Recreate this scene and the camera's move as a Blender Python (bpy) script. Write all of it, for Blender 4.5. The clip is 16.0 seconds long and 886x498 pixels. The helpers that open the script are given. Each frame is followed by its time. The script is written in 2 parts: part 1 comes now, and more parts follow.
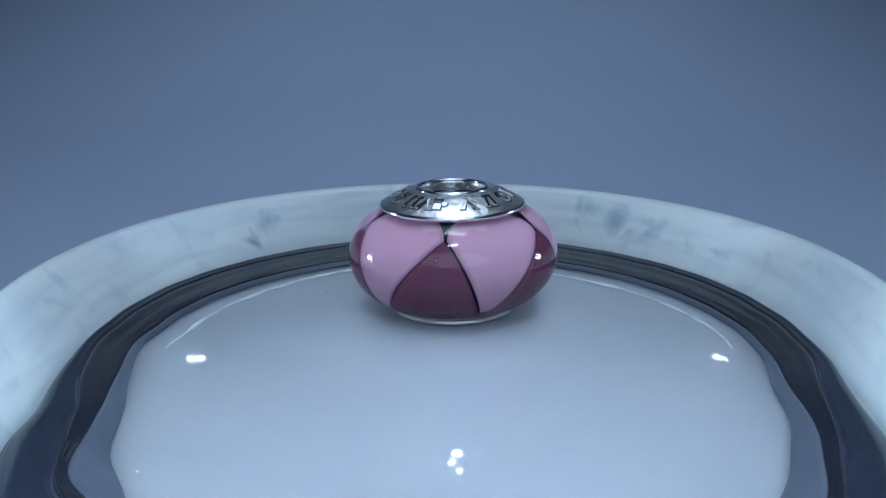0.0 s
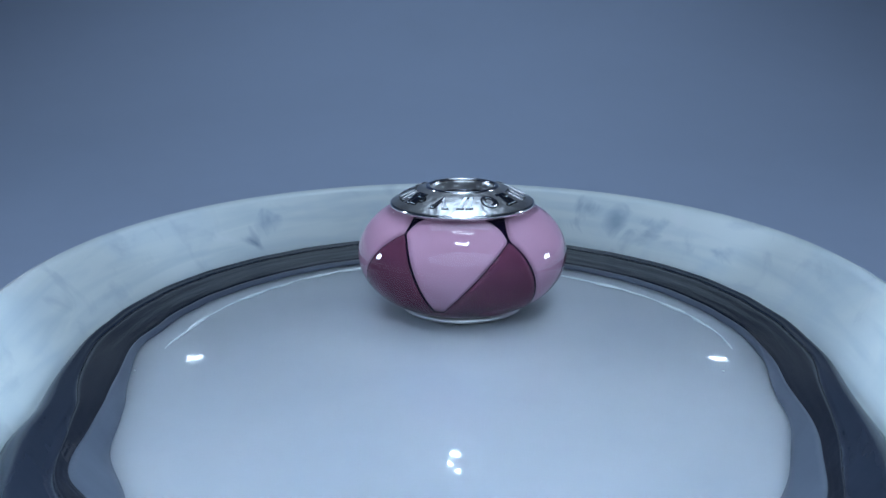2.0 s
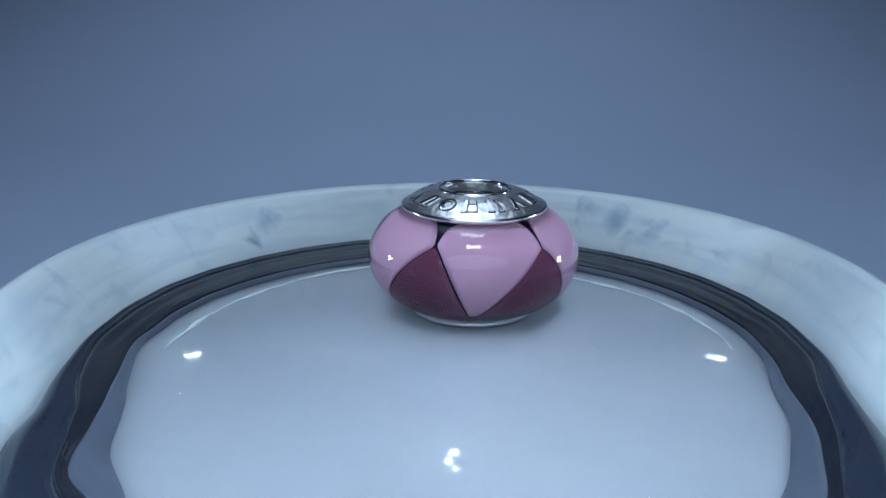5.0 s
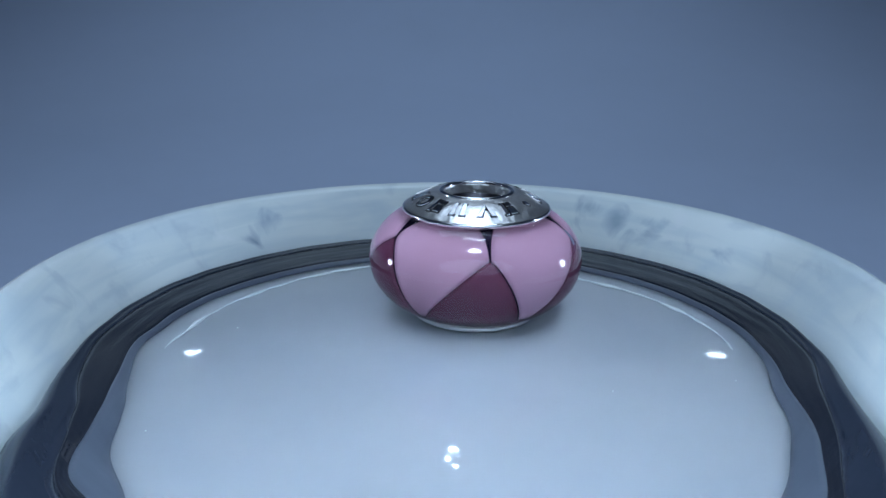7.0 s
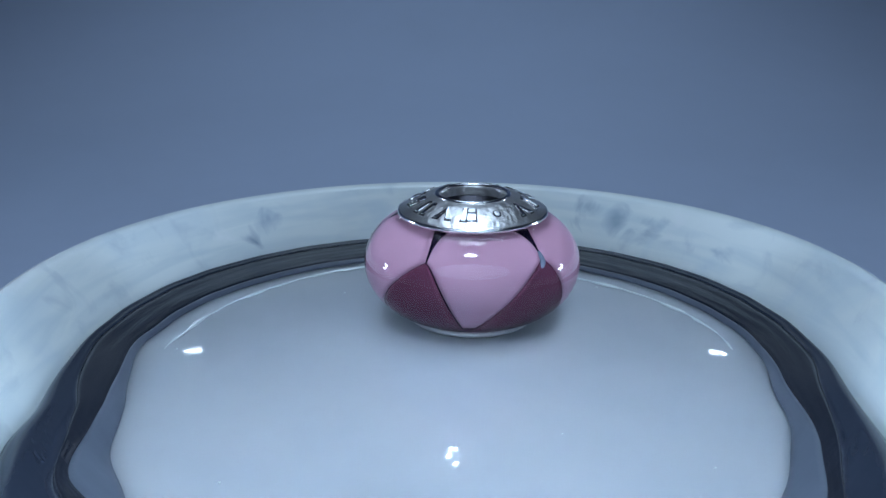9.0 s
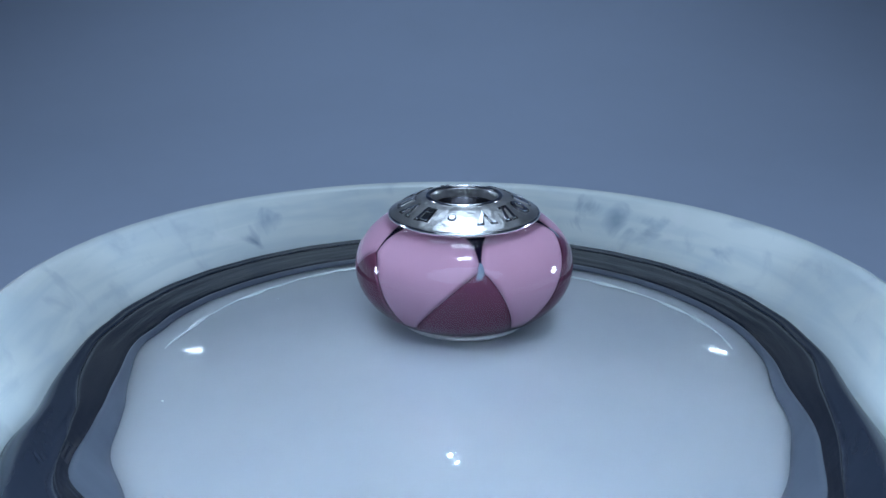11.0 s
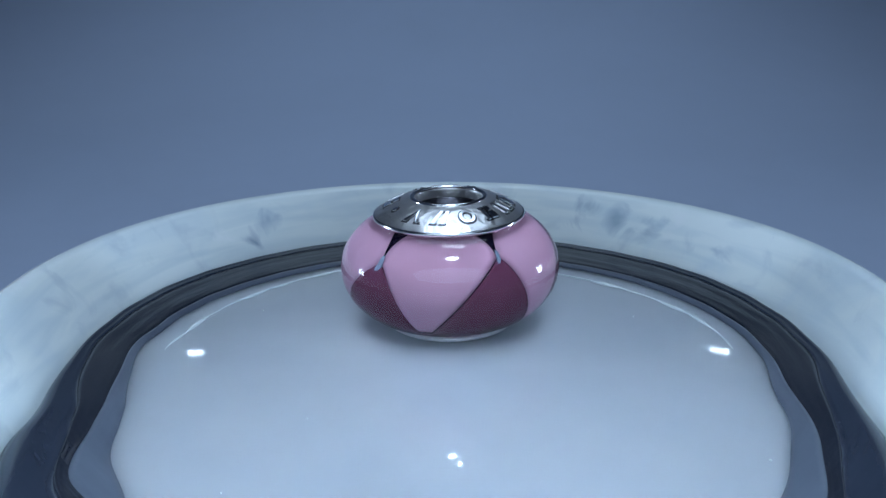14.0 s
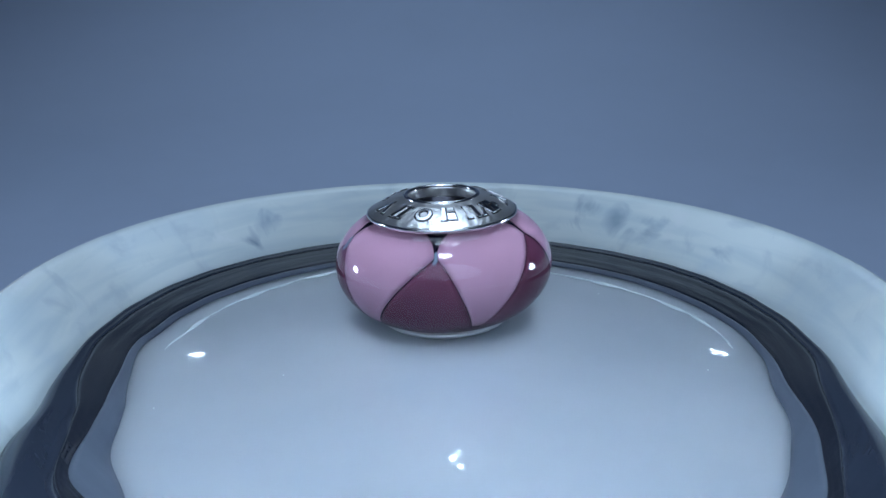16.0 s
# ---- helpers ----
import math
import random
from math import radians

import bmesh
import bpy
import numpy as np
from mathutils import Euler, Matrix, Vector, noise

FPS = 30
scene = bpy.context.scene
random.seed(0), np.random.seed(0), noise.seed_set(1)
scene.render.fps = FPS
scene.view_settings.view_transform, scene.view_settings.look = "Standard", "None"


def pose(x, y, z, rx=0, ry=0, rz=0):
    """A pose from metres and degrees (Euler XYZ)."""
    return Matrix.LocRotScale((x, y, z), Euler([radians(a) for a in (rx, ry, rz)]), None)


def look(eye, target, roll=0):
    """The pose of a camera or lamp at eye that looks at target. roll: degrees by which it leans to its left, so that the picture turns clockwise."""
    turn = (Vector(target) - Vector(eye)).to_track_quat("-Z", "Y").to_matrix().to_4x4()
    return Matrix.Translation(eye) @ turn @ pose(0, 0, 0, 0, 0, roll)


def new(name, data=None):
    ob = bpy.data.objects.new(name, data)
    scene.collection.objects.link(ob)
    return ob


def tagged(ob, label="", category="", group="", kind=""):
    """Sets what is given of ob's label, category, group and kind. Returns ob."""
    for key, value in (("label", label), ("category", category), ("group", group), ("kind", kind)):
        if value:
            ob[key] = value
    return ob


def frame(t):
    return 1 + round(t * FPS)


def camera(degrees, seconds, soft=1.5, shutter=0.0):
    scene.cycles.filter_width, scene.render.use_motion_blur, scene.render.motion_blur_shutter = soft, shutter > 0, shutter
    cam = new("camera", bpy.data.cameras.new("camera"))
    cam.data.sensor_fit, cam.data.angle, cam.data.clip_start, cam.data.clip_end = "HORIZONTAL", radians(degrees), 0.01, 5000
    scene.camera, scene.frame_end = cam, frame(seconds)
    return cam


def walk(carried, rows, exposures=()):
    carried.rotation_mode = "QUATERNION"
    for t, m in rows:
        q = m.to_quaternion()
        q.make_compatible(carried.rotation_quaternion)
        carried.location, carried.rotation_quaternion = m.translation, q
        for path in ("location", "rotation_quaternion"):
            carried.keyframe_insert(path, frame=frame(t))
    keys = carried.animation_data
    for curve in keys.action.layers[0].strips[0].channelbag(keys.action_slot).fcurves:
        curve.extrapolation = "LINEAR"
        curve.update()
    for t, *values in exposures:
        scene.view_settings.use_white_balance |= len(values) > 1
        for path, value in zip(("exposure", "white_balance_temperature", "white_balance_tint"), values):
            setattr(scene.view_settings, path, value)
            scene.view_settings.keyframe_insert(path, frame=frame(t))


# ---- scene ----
cam = camera(55, 16.0, soft=1.5)
MM = 0.001
EYE = pose(0, -48 * MM, 20.2 * MM, 90 - 16.6, 0, 0)
walk(cam, [(0, EYE), (16.0, EYE)])

# ---- light: a small tent with cool LED lamps, two of them added ----
world = bpy.data.worlds.new("world")
scene.world = world
world.use_nodes = True
world.node_tree.nodes["Background"].inputs["Color"].default_value = (0.30, 0.42, 0.62, 1)
world.node_tree.nodes["Background"].inputs["Strength"].default_value = 0.05
scene.view_settings.exposure = 0.0
COOL = (0.60, 0.78, 1.0)


def lamp(name, eye, target, watts, w, h, color=COOL, spread=180, shape="RECTANGLE"):
    data = bpy.data.lights.new(name, "AREA")
    data.shape, data.size, data.size_y, data.spread = shape, w, h, radians(spread)
    data.energy, data.color = watts, color
    ob = new(name, data)
    ob.matrix_world = look(eye, target)
    return ob


# Unseen lamp added to brighten the backdrop, narrowed so the corners fall darker.
lamp("lamp_overhead", (0.0, 0.13, 0.27), (0, 0.135, 0), 0.066, 0.18, 0.14, spread=74)
lamp("lamp_front", (0.0, -0.052, 0.160), (0, -0.020, 0), 0.0090, 0.030, 0.018, spread=26)
# Fill added above the camera to brighten the plate under the bead.
lamp("added_fill", (0.0, -0.066, 0.054), (0, -0.010, 0), 0.0150, 0.12, 0.05, spread=120, shape="ELLIPSE")
lamp("lamp_overhead", (0.002, 0.02, 0.20), (0, 0.014, 0), 0.0165, 0.05, 0.026, spread=100)
for side in (-1, 1):
    lamp("lamp_side", (side * 0.20, 0.045, 0.020), (0, 0.004, 0.004), 0.022, 0.030, 0.034, shape="ELLIPSE", spread=70)
lamp("lamp_back", (0.0050, 0.25, 0.1510), (0, 0, 0), 0.003, 0.0034, 0.0016)
lamp("lamp_back", (0.0030, 0.25, 0.1550), (0, 0, 0), 0.002, 0.0022, 0.0012)
lamp("lamp_back", (0.0060, 0.25, 0.1585), (0, 0, 0), 0.0012, 0.0018, 0.0010)
lamp("lamp_back", (-0.091, 0.24, 0.106), (0, 0, 0), 0.0010, 0.0058, 0.0012)
lamp("lamp_back", (0.101, 0.24, 0.106), (0, 0, 0), 0.0010, 0.0062, 0.0012)


# ---- materials ----
def mat(name, base, rough=0.5, metal=0.0, var=0.0, scale=200.0, bump=0.0, bump_scale=400.0, second=None, ring=False, **extra):
    """Principled material; noise at two scales mixes base with second, and bump gives fine relief; ring runs them round the dish."""
    m = bpy.data.materials.new(name)
    m.use_nodes = True
    nt = m.node_tree
    p = nt.nodes["Principled BSDF"]
    p.inputs["Base Color"].default_value = (*base, 1)
    p.inputs["Roughness"].default_value = rough
    p.inputs["Metallic"].default_value = metal
    for key, value in extra.items():
        p.inputs[key.replace("_", " ")].default_value = value
    tc = nt.nodes.new("ShaderNodeTexCoord")
    place = tc.outputs["Object"]
    if ring:
        sep, com, size = nt.nodes.new("ShaderNodeSeparateXYZ"), nt.nodes.new("ShaderNodeCombineXYZ"), nt.nodes.new("ShaderNodeVectorMath")
        ang, small = nt.nodes.new("ShaderNodeMath"), nt.nodes.new("ShaderNodeMath")
        ang.operation, small.operation, size.operation = "ARCTAN2", "MULTIPLY", "LENGTH"
        small.inputs[1].default_value = 0.0030
        nt.links.new(place, sep.inputs[0])
        nt.links.new(place, size.inputs[0])
        nt.links.new(sep.outputs["X"], ang.inputs[0])
        nt.links.new(sep.outputs["Y"], ang.inputs[1])
        nt.links.new(ang.outputs[0], small.inputs[0])
        nt.links.new(small.outputs[0], com.inputs[0])
        nt.links.new(size.outputs["Value"], com.inputs[1])
        place = com.outputs[0]
    if var > 0:
        second = second or tuple(c * 0.6 for c in base)
        big, fine = nt.nodes.new("ShaderNodeTexNoise"), nt.nodes.new("ShaderNodeTexNoise")
        for n, s in ((big, scale), (fine, scale * 6)):
            n.inputs["Scale"].default_value, n.inputs["Detail"].default_value = s, 5
            nt.links.new(place, n.inputs["Vector"])
        add = nt.nodes.new("ShaderNodeMath")
        add.operation = "MULTIPLY_ADD"
        add.inputs[1].default_value = 0.35
        nt.links.new(fine.outputs["Fac"], add.inputs[0])
        nt.links.new(big.outputs["Fac"], add.inputs[2])
        ramp = nt.nodes.new("ShaderNodeMapRange")
        ramp.inputs["From Min"].default_value, ramp.inputs["From Max"].default_value = 0.45, 0.95
        ramp.inputs["To Max"].default_value = var
        nt.links.new(add.outputs[0], ramp.inputs["Value"])
        mix = nt.nodes.new("ShaderNodeMix")
        mix.data_type = "RGBA"
        mix.inputs["A"].default_value, mix.inputs["B"].default_value = (*base, 1), (*second, 1)
        nt.links.new(ramp.outputs["Result"], mix.inputs["Factor"])
        nt.links.new(mix.outputs["Result"], p.inputs["Base Color"])
    if bump > 0:
        n = nt.nodes.new("ShaderNodeTexNoise")
        n.inputs["Scale"].default_value, n.inputs["Detail"].default_value = bump_scale, 3
        nt.links.new(place, n.inputs["Vector"])
        b = nt.nodes.new("ShaderNodeBump")
        b.inputs["Strength"].default_value, b.inputs["Distance"].default_value = bump, 0.0004
        nt.links.new(n.outputs["Fac"], b.inputs["Height"])
        nt.links.new(b.outputs["Normal"], p.inputs["Normal"])
    return m


PAPER = mat("blue_grey_paper", (0.375, 0.45, 0.605), 0.9, var=0.12, scale=30, bump=0.05, bump_scale=3000)
PORCELAIN = mat("white_porcelain", (0.44, 0.49, 0.56), 0.42, var=0.5, scale=45, second=(0.31, 0.37, 0.46), bump=0.02, bump_scale=70,
                Coat_Weight=0.5, Coat_Roughness=0.03, Subsurface_Weight=0.9, Subsurface_Scale=0.012, Subsurface_Radius=(1.0, 1.0, 1.0))
# Dark refraction in the dish wall, put into these three colours.
DARK = mat("dark_slate_refraction", (0.014, 0.016, 0.024), 0.22, var=0.4, scale=500, second=(0.026, 0.032, 0.048), bump=0.16, bump_scale=1100, ring=True, Specular_IOR_Level=0.3)
SLATE = mat("slate_blue_refraction", (0.021, 0.027, 0.043), 0.14, var=0.45, scale=400, second=(0.040, 0.050, 0.074), bump=0.16, bump_scale=800, ring=True, Specular_IOR_Level=0.45)
GREY = mat("grey_refraction", (0.075, 0.092, 0.125), 0.3, var=0.5, scale=400, second=(0.13, 0.155, 0.20), bump=0.1, bump_scale=500, ring=True, Specular_IOR_Level=0.3)


def marbled():
    """Pale glaze with streaks along the rim, cloudy patches and a few blue and pale spots."""
    m = mat("pale_blue_marbled_glaze", (0.62, 0.74, 0.80), 0.25, bump=0.05, bump_scale=200)
    nt = m.node_tree
    p = nt.nodes["Principled BSDF"]

    def node(kind, **values):
        n = nt.nodes.new("ShaderNode" + kind)
        for key, value in values.items():
            n.inputs[key].default_value = value
        return n

    def math_node(op, a, b=None):
        n = nt.nodes.new("ShaderNodeMath")
        n.operation = op
        for k, v in enumerate((a, b)):
            if v is None:
                continue
            if isinstance(v, (int, float)):
                n.inputs[k].default_value = v
            else:
                nt.links.new(v, n.inputs[k])
        return n.outputs[0]

    def blend(fac, a, color):
        n = nt.nodes.new("ShaderNodeMix")
        n.data_type = "RGBA"
        nt.links.new(fac, n.inputs["Factor"])
        if isinstance(a, tuple):
            n.inputs["A"].default_value = (*a, 1)
        else:
            nt.links.new(a, n.inputs["A"])
        n.inputs["B"].default_value = (*color, 1)
        return n.outputs["Result"]

    def ranged(v, lo, hi, top):
        n = node("MapRange", **{"From Min": lo, "From Max": hi, "To Min": 0.0, "To Max": top})
        nt.links.new(v, n.inputs["Value"])
        return n.outputs["Result"]

    tc = nt.nodes.new("ShaderNodeTexCoord")
    pos = tc.outputs["Object"]
    sep = nt.nodes.new("ShaderNodeSeparateXYZ")
    nt.links.new(pos, sep.inputs[0])
    ang = math_node("ARCTAN2", sep.outputs["X"], sep.outputs["Y"])
    com = nt.nodes.new("ShaderNodeCombineXYZ")
    for k, v in enumerate((math_node("MULTIPLY", ang, 2.2), math_node("MULTIPLY", sep.outputs["Z"], 900.0))):
        nt.links.new(v, com.inputs[k])
    streak = node("TexNoise", Scale=1.1, Detail=2.5, Roughness=0.5, Distortion=0.6)
    nt.links.new(com.outputs[0], streak.inputs["Vector"])
    cloud = node("TexNoise", Scale=130.0, Detail=3.0, Roughness=0.5, Distortion=1.0)
    nt.links.new(pos, cloud.inputs["Vector"])
    fine = node("TexNoise", Scale=330.0, Detail=4.0, Roughness=0.5, Distortion=0.8)
    nt.links.new(pos, fine.inputs["Vector"])
    col = blend(ranged(streak.outputs["Fac"], 0.42, 0.68, 0.55), (0.80, 0.88, 0.89), (0.58, 0.70, 0.76))
    col = blend(ranged(cloud.outputs["Fac"], 0.52, 0.72, 0.5), col, (0.62, 0.74, 0.82))
    col = blend(ranged(fine.outputs["Fac"], 0.58, 0.72, 0.3), col, (0.40, 0.50, 0.60))
    wob = nt.nodes.new("ShaderNodeVectorMath")
    wob.operation = "MULTIPLY_ADD"
    wob.inputs[1].default_value = (0.006, 0.006, 0.004)
    nt.links.new(fine.outputs["Color"], wob.inputs[0])
    nt.links.new(pos, wob.inputs[2])
    for place, size, color, top in (((-15.6, 17.0, 2.5), 1.8, (0.10, 0.20, 0.36), 0.85), ((-14.0, 18.2, 3.0), 1.6, (0.22, 0.34, 0.50), 0.7), ((-17.2, 15.8, 2.2), 1.2, (0.86, 0.92, 0.95), 0.8),
                                    ((13.2, 18.8, 2.6), 1.9, (0.14, 0.26, 0.40), 0.75), ((15.6, 16.6, 2.2), 1.6, (0.22, 0.34, 0.46), 0.7), ((11.2, 20.4, 3.2), 1.4, (0.25, 0.36, 0.48), 0.6),
                                    ((17.4, 15.8, 2.9), 1.5, (0.84, 0.90, 0.93), 0.8), ((19.8, 11.0, 1.9), 1.3, (0.28, 0.40, 0.52), 0.6), ((-22.2, 9.5, 2.8), 1.5, (0.30, 0.42, 0.54), 0.6),
                                    ((-23.6, -14.0, 1.8), 5.0, (0.10, 0.25, 0.32), 0.85), ((23.8, -13.0, 1.8), 3.6, (0.16, 0.30, 0.38), 0.6)):
        d = nt.nodes.new("ShaderNodeVectorMath")
        d.operation = "DISTANCE"
        nt.links.new(wob.outputs[0], d.inputs[0])
        d.inputs[1].default_value = tuple(c * 0.001 + o for c, o in zip(place, (0.003, 0.003, 0.002)))
        col = blend(ranged(d.outputs["Value"], size * 0.00075, size * 0.00015, top * 0.75), col, color)
    nt.links.new(col, p.inputs["Base Color"])
    return m


PEARL = marbled()
SILVER = mat("sterling_silver", (0.86, 0.86, 0.87), 0.34, 1.0, var=0.4, scale=700, second=(0.48, 0.48, 0.51), bump=0.25, bump_scale=1600)
BRIGHT = mat("polished_silver", (0.92, 0.92, 0.93), 0.12, 1.0, bump=0.05, bump_scale=1500)
# Oxidised silver that carries shade too: the hole and the outlines of the marks.
OXID_SHADE = mat("oxidised_shaded_silver", (0.06, 0.06, 0.075), 0.30, 1.0, var=0.4, scale=900, second=(0.16, 0.16, 0.18), bump=0.2, bump_scale=1500)
PINK = mat("milky_pink_glass", (0.375, 0.212, 0.29), 0.35, var=0.5, scale=150, second=(0.41, 0.265, 0.37), Specular_IOR_Level=0.0)
PLUM = mat("plum_glass", (0.085, 0.026, 0.050), 0.25, var=0.5, scale=220, second=(0.13, 0.046, 0.082), Specular_IOR_Level=0.0)
BLACK = mat("dark_aubergine_glass", (0.006, 0.004, 0.012), 0.25, Specular_IOR_Level=0.0)
HAZE = mat("pale_blue_glass", (0.20, 0.30, 0.38), 0.3, var=0.8, scale=1200, second=(0.10, 0.08, 0.13), Specular_IOR_Level=0.0)
CLEAR = mat("clear_glass", (1.0, 0.985, 0.995), 0.03, IOR=1.38, Transmission_Weight=1.0)


# ---- mesh helpers ----
def part(name, bm, material, parent=None, label="", smooth=True):
    me = bpy.data.meshes.new(name)
    bmesh.ops.recalc_face_normals(bm, faces=bm.faces)
    bm.to_mesh(me)
    bm.free()
    me.materials.append(material)
    for f in me.polygons:
        f.use_smooth = smooth
    ob = new(name, me)
    if parent:
        ob.parent = parent
    return tagged(ob, label)


def lathe(profile, steps=192, closed=False, wave=None, front=1.0):
    """A surface of revolution from (radius, z) in mm; wave(angle, index) shifts radius and z; front stretches the near half."""
    bm = bmesh.new()
    rings = []
    for i in range(steps):
        a = 2 * math.pi * i / steps
        ring = []
        for k, (r, z) in enumerate(profile):
            dr, dz = wave(a, k) if wave else (0, 0)
            y = -(r + dr) * math.cos(a)
            ring.append(bm.verts.new(((r + dr) * math.sin(a) * MM, (y * front if y < 0 else y) * MM, (z + dz) * MM)))
        rings.append(ring)
    n = len(profile)
    for i in range(steps):
        p, q = rings[i], rings[(i + 1) % steps]
        for k in range(n if closed else n - 1):
            bm.faces.new((p[k], q[k], q[(k + 1) % n], p[(k + 1) % n]))
    if not closed:
        for k in (0, n - 1):
            if profile[k][0] > 0:
                bm.faces.new([r[k] for r in rings])
    bmesh.ops.remove_doubles(bm, verts=bm.verts, dist=1e-7)
    return bm


# ---- the paper backdrop, and unseen tent sides added round the dish ----
def sweep():
    """Floor of paper that curves up into the back wall, with thickness."""
    bm = bmesh.new()
    line = [(-0.32, -0.012), (0.05, -0.012)]
    for i in range(1, 25):
        a = math.pi / 2 * i / 24
        line.append((0.05 + 0.29 * math.sin(a), -0.012 + 0.29 * (1 - math.cos(a))))
    line.append((0.34, 0.42))
    back = [(y + 0.002, z - 0.002) for y, z in reversed(line)]
    loop = line + back
    left = [bm.verts.new((-0.4, y, z)) for y, z in loop]
    right = [bm.verts.new((0.4, y, z)) for y, z in loop]
    n = len(loop)
    for k in range(n):
        bm.faces.new((left[k], right[k], right[(k + 1) % n], left[(k + 1) % n]))
    return bm


def slab(x0, x1, y0, y1, z0, z1):
    bm = bmesh.new()
    bmesh.ops.create_cube(bm, size=1.0)
    bmesh.ops.scale(bm, vec=(x1 - x0, y1 - y0, z1 - z0), verts=bm.verts)
    bmesh.ops.translate(bm, vec=((x0 + x1) / 2, (y0 + y1) / 2, (z0 + z1) / 2), verts=bm.verts)
    return bm


tagged(part("backdrop", sweep(), PAPER), "plain blue-grey paper sweep curving up behind the dish", "backdrop", kind="structure")
# Unseen sides and top, added so that reflections meet paper.
for name, box in (("wall_west", (-0.405, -0.4, -0.33, 0.35, -0.015, 0.42)), ("wall_east", (0.4, 0.405, -0.33, 0.35, -0.015, 0.42)),
                  ("wall_south", (-0.4, 0.4, -0.33, -0.322, -0.015, 0.42)), ("ceiling", (-0.405, 0.405, -0.33, 0.345, 0.422, 0.43))):
    tagged(part(name, slab(*box), PAPER, smooth=False), "unseen blue-grey paper side added to close the light tent", "wall", kind="structure")

# ---- the dish ----
DX, DY = 0.3, 0.0


def ripple(a):
    """Unevenness of the dark band, strongest towards the front."""
    front = max(0.0, math.cos(a)) ** 0.5
    return 0.08 * math.sin(9 * a + 0.6) + 0.05 * math.sin(31 * a) + (0.22 * math.sin(13 * a + 2.0) + 0.15 * math.sin(23 * a)) * front


def lobe(a, place, width):
    return math.exp(-((a - place) / width) ** 2)


def flare(a):
    """The band runs outwards in a step towards the front, sharper on the west side."""
    west = math.sin(a) < 0
    return 1.0 / (1 + math.exp(-(math.cos(a) - 0.36) * (40 if west else 22)))


def fronting(a):
    u = max(0.0, min(1.0, (math.cos(a) - 0.02) / 0.5))
    return u * u * (3 - 2 * u)


def edges(a):
    """Radii of the band's four edges, from the rim inwards, at an angle from the front."""
    w, back = fronting(a), max(0.0, -math.cos(a))
    a = math.remainder(a, 2 * math.pi)
    e0 = 21.75 + flare(a) + 0.5 * ripple(a)
    e1 = e0 - (0.9 + 1.5 * w) + 0.4 * ripple(a + 0.2)
    e1 -= 0.5 * lobe(a, -1.16, 0.09)
    e2 = e1 - (2.25 - 1.55 * w + 1.3 * back) + 0.5 * ripple(a + 0.5)
    e3 = e2 - (0.4 + 0.75 * w) + 0.3 * ripple(a + 0.9) * w - 0.5 * lobe(a, -0.98, 0.12) - 0.3 * lobe(a, 0.9, 0.12)
    return e0, e1, e2, e3


def dish():
    root = new("dish")
    root.location = (DX * MM, DY * MM, 0)
    body = [(0, -3.0), (21.6, -3.0), (21.6, 0.1), (22.3, 1.2), (23.3, 2.9), (24.2, 4.2), (24.7, 4.58), (25.3, 4.3), (25.4, 3.5),
            (24.6, 0.5), (22.8, -4.5), (20.0, -9.0), (17.0, -11.0), (16.6, -12.0), (15.2, -12.0), (14.8, -11.0), (0, -10.6)]
    part("rim", lathe(body, steps=256, front=1.4, wave=lambda a, k: (flare(a) if 0 < k < 14 else 0, 0)), PEARL, root, "pale blue-white marbled glazed rim")
    def strip(k, heights):
        """A coloured strip of the band between edges k and k + 1 with its heights across, in mm."""
        n = len(heights)
        prof = [(0, z) for z in heights] + [(0, 0.03), (0, 0.03)]

        def wave(a, i):
            e = edges(a)
            share = i / (n - 1) if i < n else (1 if i == n else 0)
            return e[k] + (e[k + 1] - e[k]) * share, 0
        return lathe(prof, closed=True, steps=400, front=1.4, wave=wave)
    # The refraction is built as three coloured strips, from the rim inwards.
    part("band", strip(0, (0.2, 0.5, 0.62, 0.60, 0.53, 0.55, 0.5)), SLATE, root, "slate blue band, refraction in the dish wall as colour")
    part("dark_strip", strip(1, (0.5, 0.51, 0.45, 0.41, 0.40, 0.36, 0.31, 0.3)), DARK, root, "nearly black strip, refraction in the dish wall as colour")
    part("lip", strip(2, (0.3, 0.3, 0.27, 0.2, 0.08)), GREY, root, "grey inner lip, refraction in the dish wall as colour")

    def ridge(a, i):
        far = max(0.0, -math.cos(a) + 0.15) ** 0.5
        w = (0.14 + 0.45 * abs(math.sin(7 * a + 1) * math.sin(17 * a))) * far + 0.01
        r = edges(a)[3] - 1.35 - 0.35 * math.sin(3 * a + 0.5) * far
        return r + w * (0.7, 0.25, -0.25, -0.7, 0.0)[i], (0.0, 0.05, 0.05, 0.0, -0.02)[i] * far - 0.1 * (1 - min(1.0, 2 * far))
    part("pale_line", lathe([(0, 0.02)] * 5, closed=True, steps=400, front=1.4, wave=ridge), PEARL, root, "thin uneven pale line inside the band")
    return tagged(root, "small dish with pale marbled rim and refraction band in dark colour", "dish")


DISH = dish()

# ---- the turning plate and the bead on it ----
AXIS = (1.07, 5.25)
PLATE_Y = -3.9


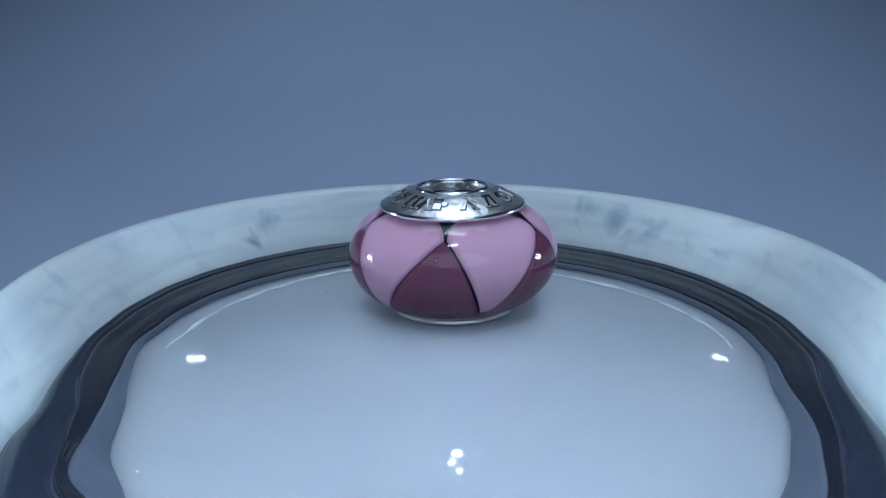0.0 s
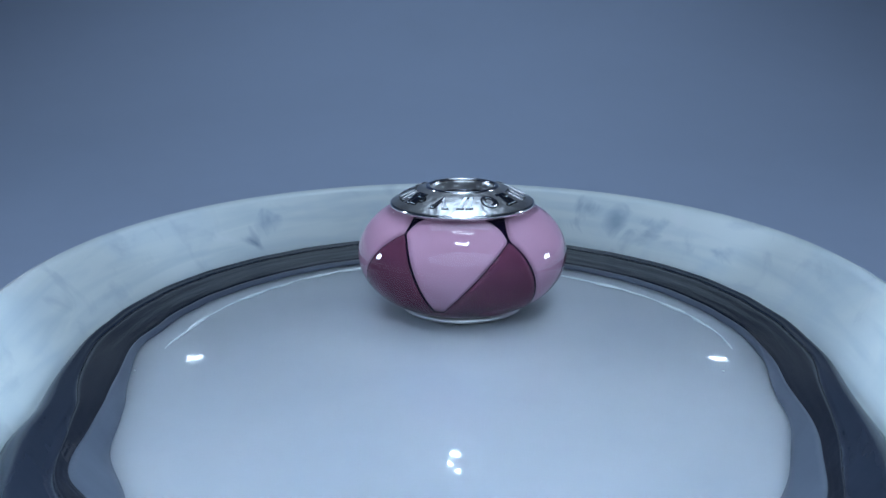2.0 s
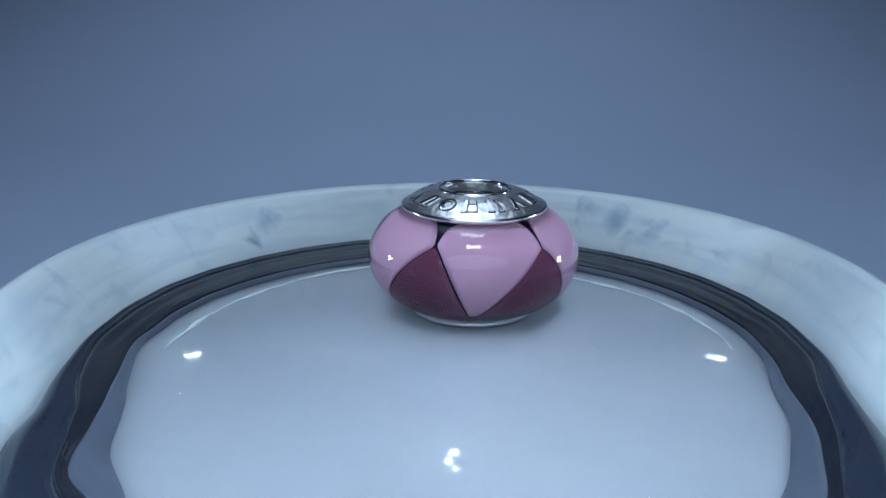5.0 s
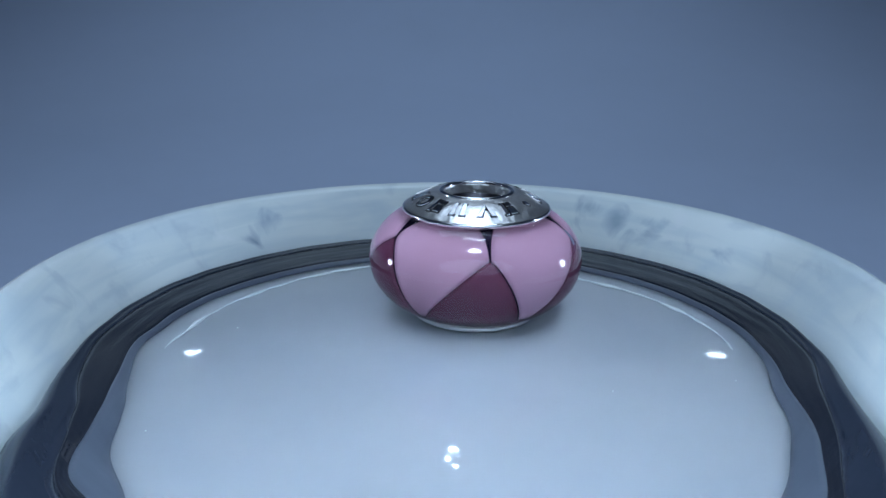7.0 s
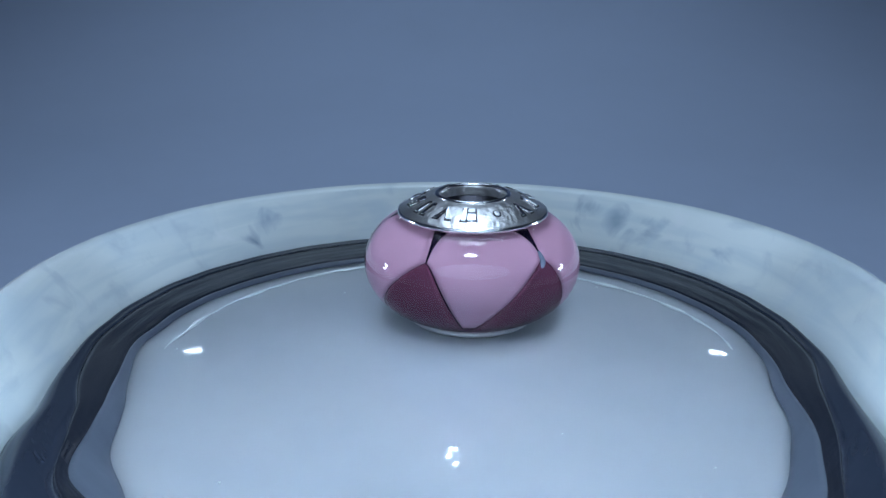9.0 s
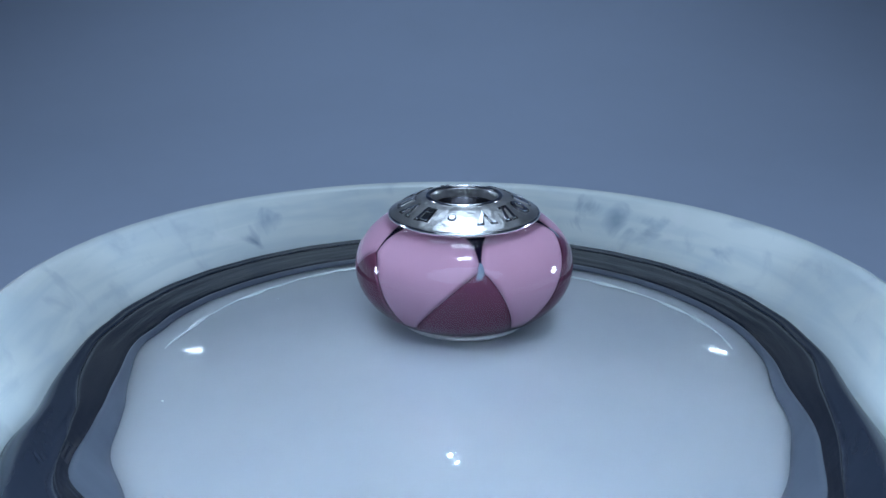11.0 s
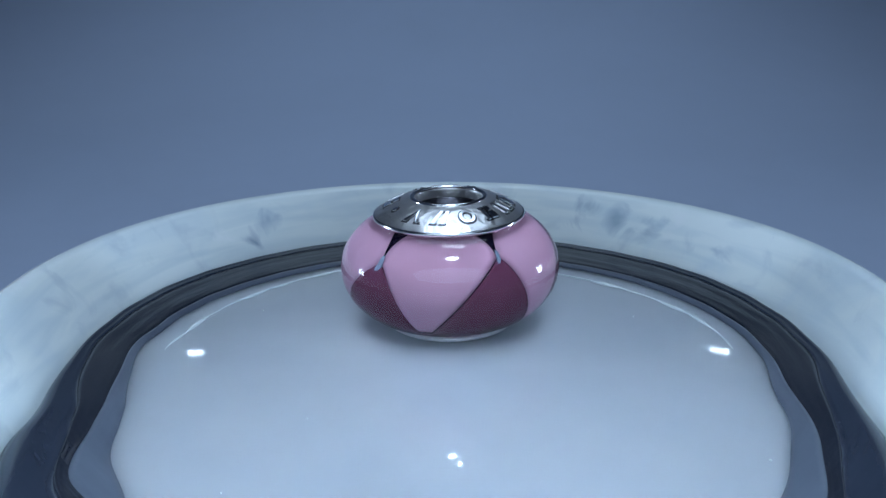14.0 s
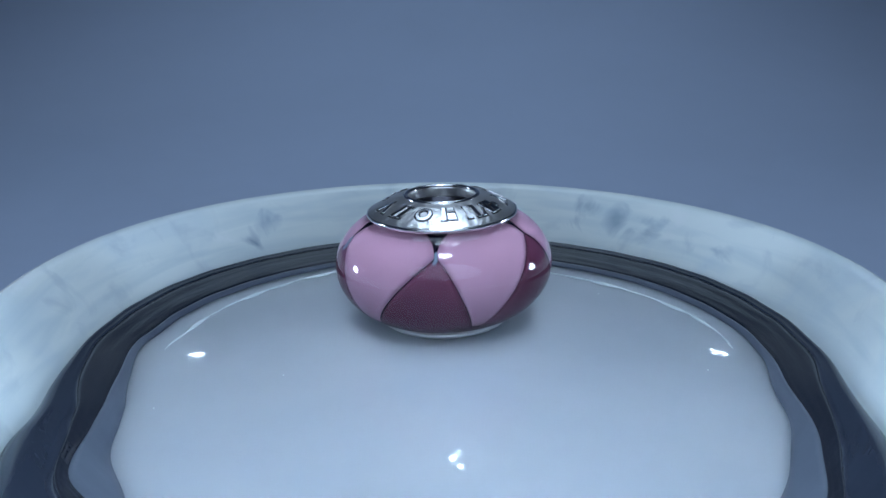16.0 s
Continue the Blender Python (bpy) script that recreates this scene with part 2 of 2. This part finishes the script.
def plate():
    prof = [(0, 0), (20.9, 0), (21.0, 0), (21.2, -0.15), (21.2, -1.3), (21.0, -1.5), (4, -1.5), (4, -2.99), (0, -2.99)]
    ob = part("turning_plate", lathe(prof), PORCELAIN)
    ob.location = (DX * MM, PLATE_Y * MM, 0)
    for x, y, size in ((-13.8, -10.9, 0.10), (-9.0, 13.0, 0.07), (12.5, 9.0, 0.09), (4.0, -14.0, 0.08), (15.0, -6.5, 0.07), (-3.5, 8.5, 0.06)):
        bm = bmesh.new()
        bmesh.ops.create_icosphere(bm, subdivisions=1, radius=size * MM)
        bmesh.ops.scale(bm, vec=(1, 0.7, 0.5), verts=bm.verts)
        bmesh.ops.translate(bm, vec=(x * MM, y * MM, 0.4 * size * MM), verts=bm.verts)
        part("dust_speck", bm, PEARL, ob, "tiny pale dust speck")
    return tagged(ob, "round glossy white porcelain plate turning in the dish", "plate")


def surf(lon, lat, off=0.0):
    """A point of the bead: degrees round it and up from its widest line; off: mm out from the coloured core."""
    f, t = radians(lat), radians(lon)
    a, b = 3.45 + off, 2.95 + off
    r = 2.55 + a * math.cos(f)
    return Vector((r * math.sin(t) * MM, -r * math.cos(t) * MM, (3.75 + b * math.sin(f)) * MM))


LAT0, LAT1 = 84, -52


def patch(left, right, v0, v1, out, base, nu=14, nv=26):
    """A closed piece of glass on the core between two edges given as longitude by v (0 top, 1 bottom)."""
    bm = bmesh.new()
    grids = []
    for off in (out, base):
        rows = []
        for j in range(nv + 1):
            v = v0 + (v1 - v0) * j / nv
            lat = LAT0 + (LAT1 - LAT0) * v
            row = []
            for i in range(nu + 1):
                u = i / nu
                edge = min(1.0, 6 * min(u, 1 - u) + 0.62, 8 * min(j / nv, 1 - j / nv) + 0.62)
                o = off if off == base else base + (out - base) * edge
                row.append(bm.verts.new(surf(left(v) + (right(v) - left(v)) * u, lat, o)))
            rows.append(row)
        grids.append(rows)
    for rows in grids:
        for j in range(nv):
            for i in range(nu):
                bm.faces.new((rows[j][i], rows[j][i + 1], rows[j + 1][i + 1], rows[j + 1][i]))
    top, bot = grids
    ring = [(0, i) for i in range(nu)] + [(j, nu) for j in range(nv)] + [(nv, i) for i in range(nu, 0, -1)] + [(j, 0) for j in range(nv, 0, -1)]
    for (j, i), (l, k) in zip(ring, ring[1:] + ring[:1]):
        bm.faces.new((top[j][i], top[l][k], bot[l][k], bot[j][i]))
    return bm


TIPS = [-5.5, 66.5, 136.5, 209, 283]
GAPS = [1.6, 2.0, 1.0, 1.4, 1.8]
LINES = [(0.45, 1.0), (0.5, 0.8), (0.2, 0.6), (0.15, 0.2), (0.6, 0.25)]
TIP_V = [0.32, 0.37, 0.42, 0.42, 0.36]


def tri_edges(k):
    tip, vt = TIPS[k % 5] + 360 * (k // 5), TIP_V[k % 5]

    def half(v):
        return 0.8 + 33.0 * max(0.0, (v - vt) / (1 - vt)) ** 0.8

    def mid(v):
        return tip - 11 * max(0.0, (v - vt) / (1 - vt))

    def gap(v):
        s = max(0.0, (vt - v) / vt)
        return 0.25 + GAPS[k % 5] * (1.2 * s + 15 * s ** 3 + 6 * s ** 9)
    return vt, half, mid, gap


def DOME(rad):
    """Height of the convex collar at a radius, in mm."""
    u = max(0.0, min(1.0, (4.66 - rad) / 2.3))
    return 7.19 + 0.96 * (1 - (1 - u) ** 1.55)


def mark(kind, angle, grow, top):
    """A plain raised shape on the slope of the collar."""
    def box(x0, y0, x1, y1, lean=0.0):
        return ((x0 - grow, y0 - grow), (x1 + grow, y0 - grow), (x1 + grow + lean, y1 + grow), (x0 - grow + lean, y1 + grow))

    def loop(cx, cy, rx, ry, w, n=14):
        pts = [(math.cos(2 * math.pi * j / n), math.sin(2 * math.pi * j / n)) for j in range(n)]
        big = [(cx + (rx + grow) * x, cy + (ry + grow) * y) for x, y in pts]
        small = [(cx + (rx - w - grow) * x, cy + (ry - w - grow) * y) for x, y in pts]
        return [(big[j], big[(j + 1) % n], small[(j + 1) % n], small[j]) for j in range(n)]
    g = grow
    quads = {"ring": lambda: loop(0, 0, 0.48, 0.50, 0.17),
             "bars": lambda: [box(-0.40, -0.5, -0.18, 0.5), box(0.18, -0.5, 0.40, 0.5)],
             "slash": lambda: [box(-0.50, -0.5, -0.26, 0.5, 0.4), box(0.0, -0.5, 0.24, 0.5, 0.3)],
             "block": lambda: [box(-0.40, -0.5, -0.2, 0.5), box(-0.08, -0.46, 0.36, 0.0), box(-0.08, 0.14, 0.36, 0.48)],
             "chevron": lambda: [((-0.50 - g, -0.5 - g), (-0.28 + g, -0.5 - g), (0.0, 0.18 - g), (0.0, 0.52 + g)),
                                 ((0.0, 0.52 + g), (0.0, 0.18 - g), (0.28 - g, -0.5 - g), (0.50 + g, -0.5 - g))],
             "dot": lambda: loop(0, 0, 0.18, 0.18, 0.17)}[kind]()
    bm = bmesh.new()
    for quad in quads:
        lo, hi = [], []
        for x, y in quad:
            rad = 3.58 - y
            z = DOME(rad)
            t = radians(angle) + x / 3.58
            for store, dz in ((lo, -0.08), (hi, top)):
                store.append(bm.verts.new((rad * math.sin(t) * MM, -rad * math.cos(t) * MM, (z + dz) * MM)))
        bm.faces.new(hi)
        for j in range(4):
            bm.faces.new((lo[j], lo[(j + 1) % 4], hi[(j + 1) % 4], hi[j]))
    bmesh.ops.remove_doubles(bm, verts=bm.verts, dist=1e-7)
    return bm


def bead():
    root = new("bead_charm")
    core = [(surf(0, lat).to_tuple()) for lat in range(-84, 85, 4)]
    part("glass_core", lathe([(2.72, 0.62)] + [(-y / MM, z / MM) for _, y, z in core] + [(2.72, 6.85)]), BLACK, root, "dark aubergine glass core")
    for k in range(5):
        vt, half, mid, gap = tri_edges(k)
        part("plum_triangle", patch(lambda v: mid(v) - half(v) + LINES[k][0], lambda v: mid(v) + half(v) - LINES[k][1], vt, 1.0, 0.10, -0.1), PLUM, root, "translucent plum glass triangle")
        if k > 2:
            size, low = ((1.6, 0.06), (0.9, 0.04))[k - 3]

            def lens(v):
                return size * max(0.12, math.sin(math.pi * min(1.0, max(0.0, (v - vt + 0.07) / (low + 0.07))))) ** 0.8
            part("hazy_tip", patch(lambda v: mid(v) - lens(v) - 0.3 * half(v), lambda v: mid(v) + lens(v) + 0.3 * half(v) * (1 - (v - vt) / low), vt - 0.07, vt + low, 0.125, -0.1), HAZE, root, "pale blue hazy glass tip")
        vt2, half2, mid2, gap2 = tri_edges(k + 1)

        def left(v):
            return mid(v) + (half(v) + LINES[k][1] if v > vt else LINES[k][1] + gap(v))

        def right(v):
            return mid2(v) - (half2(v) + LINES[(k + 1) % 5][0] if v > vt2 else LINES[(k + 1) % 5][0] + gap2(v))
        part("pink_petal", patch(left, right, 0.07, 0.96, 0.12, -0.1), PINK, root, "milky pink heart-shaped glass petal")
    part("plum_base", patch(lambda v: 0, lambda v: 359.9, 0.985, 1.12, 0.06, -0.1, nu=96, nv=6), PLUM, root, "plum glass ring round the foot")
    shell = [Vector((0, -(2.55 + 4.37 * math.cos(radians(lat))) * MM, (3.75 + 3.54 * math.sin(radians(lat))) * MM)) for lat in range(-78, 81, 3)]
    glass = part("glass_shell", lathe([(-y / MM, z / MM) for _, y, z in shell] + [(2.8, 7.0), (2.8, 0.45)], closed=True, steps=256), CLEAR, root, "clear polished glass outer layer")
    glass.visible_shadow = False
    collar = [(2.15, 0.1), (2.9, -0.12), (3.6, -0.10), (4.05, 0.04), (4.18, 0.20), (4.0, 0.36), (2.7, 0.5), (2.7, 6.75), (4.2, 6.86), (4.55, 6.90), (4.70, 7.01), (4.66, 7.19)]
    dome = [(4.66 - 2.2 * u, DOME(4.66 - 2.2 * u)) for u in (0.06, 0.15, 0.3, 0.45, 0.6, 0.75, 0.9)]
    collar += dome + [(2.42, 8.13), (2.28, 8.20), (2.16, 8.14), (2.12, 7.95), (2.12, 0.2)]
    silver = part("silver_collar", lathe(collar, closed=True, steps=160), SILVER, root, "polished silver core and domed collar")
    # Shade inside the hole, put in as a dark lining.
    part("bore", lathe([(2.11, 0.12), (2.11, 7.5), (1.98, 7.42), (1.98, 0.12)], closed=True, steps=96), OXID_SHADE, silver, "dark lining for the shade inside the hole")
    rim = [(4.66 + 0.09 * math.cos(radians(c)), 7.08 + 0.13 * math.sin(radians(c))) for c in range(0, 360, 45)]
    part("rim_bead", lathe(rim, closed=True, steps=160), BRIGHT, silver, "bright polished rolled edge")
    lip = [(2.26 + 0.15 * math.cos(radians(c)), 8.14 + 0.11 * math.sin(radians(c))) for c in range(0, 360, 30)]
    part("lip", lathe(lip, closed=True, steps=160), BRIGHT, silver, "bright polished lip of the hole")
    kinds = ("chevron", "slash", "ring", "block", "bars", "chevron", "block", "dot") * 2
    for kind, angle in zip(kinds, (15, 40, 64, 87, 111, 137, 161, 188, 219, 245, 270, 294, 317, 333, 343, 352)):
        # Dark outline under each mark: oxidised surround with the mark's shadow coloured in.
        for grow, top, material, name in ((0.09, 0.02, OXID_SHADE, "mark_outline"), (0.0, 0.07, BRIGHT, "mark")):
            part(name, mark(kind, angle, grow, top), material, silver, smooth=False)
    return tagged(root, "round pink and plum glass bead charm with silver collar", "bead")


PLATE, BEAD = plate(), bead()


def motions():
    """All turns on a turntable that is a little out of level, so that the dish rocks as it goes round."""
    rows, plate_rows, dish_rows = [], [], []
    for i in range(33):
        t = i * 0.5
        turn = -18.6 * min(t, 8.0) - 17.3 * max(0.0, t - 8.0)
        p = radians(18.0 * (t - 1.5))
        base = pose(DX * MM, DY * MM, 0, -0.16 * math.cos(p), 0.16 * math.sin(p), 0)
        dish_rows.append((t, base))
        plate_rows.append((t, base @ pose(0, (PLATE_Y - DY) * MM, 0, 0, 0, turn)))
        a = radians(-16.5 * (t - 6.6))
        x, y = AXIS[0] - DX + 1.0 * math.cos(a), AXIS[1] - DY + 1.3 * math.sin(a + 0.26)
        lean = pose(0, 0, 0, 1.1 - 1.6 * math.cos(p), 1.1 * math.sin(p) - 0.6, 0)
        rows.append((t, base @ pose(x * MM, y * MM, 0.10 * MM) @ lean @ pose(0, 0, 0, 0, 0, turn)))
    walk(BEAD, rows)
    walk(PLATE, plate_rows)
    walk(DISH, dish_rows)


motions()
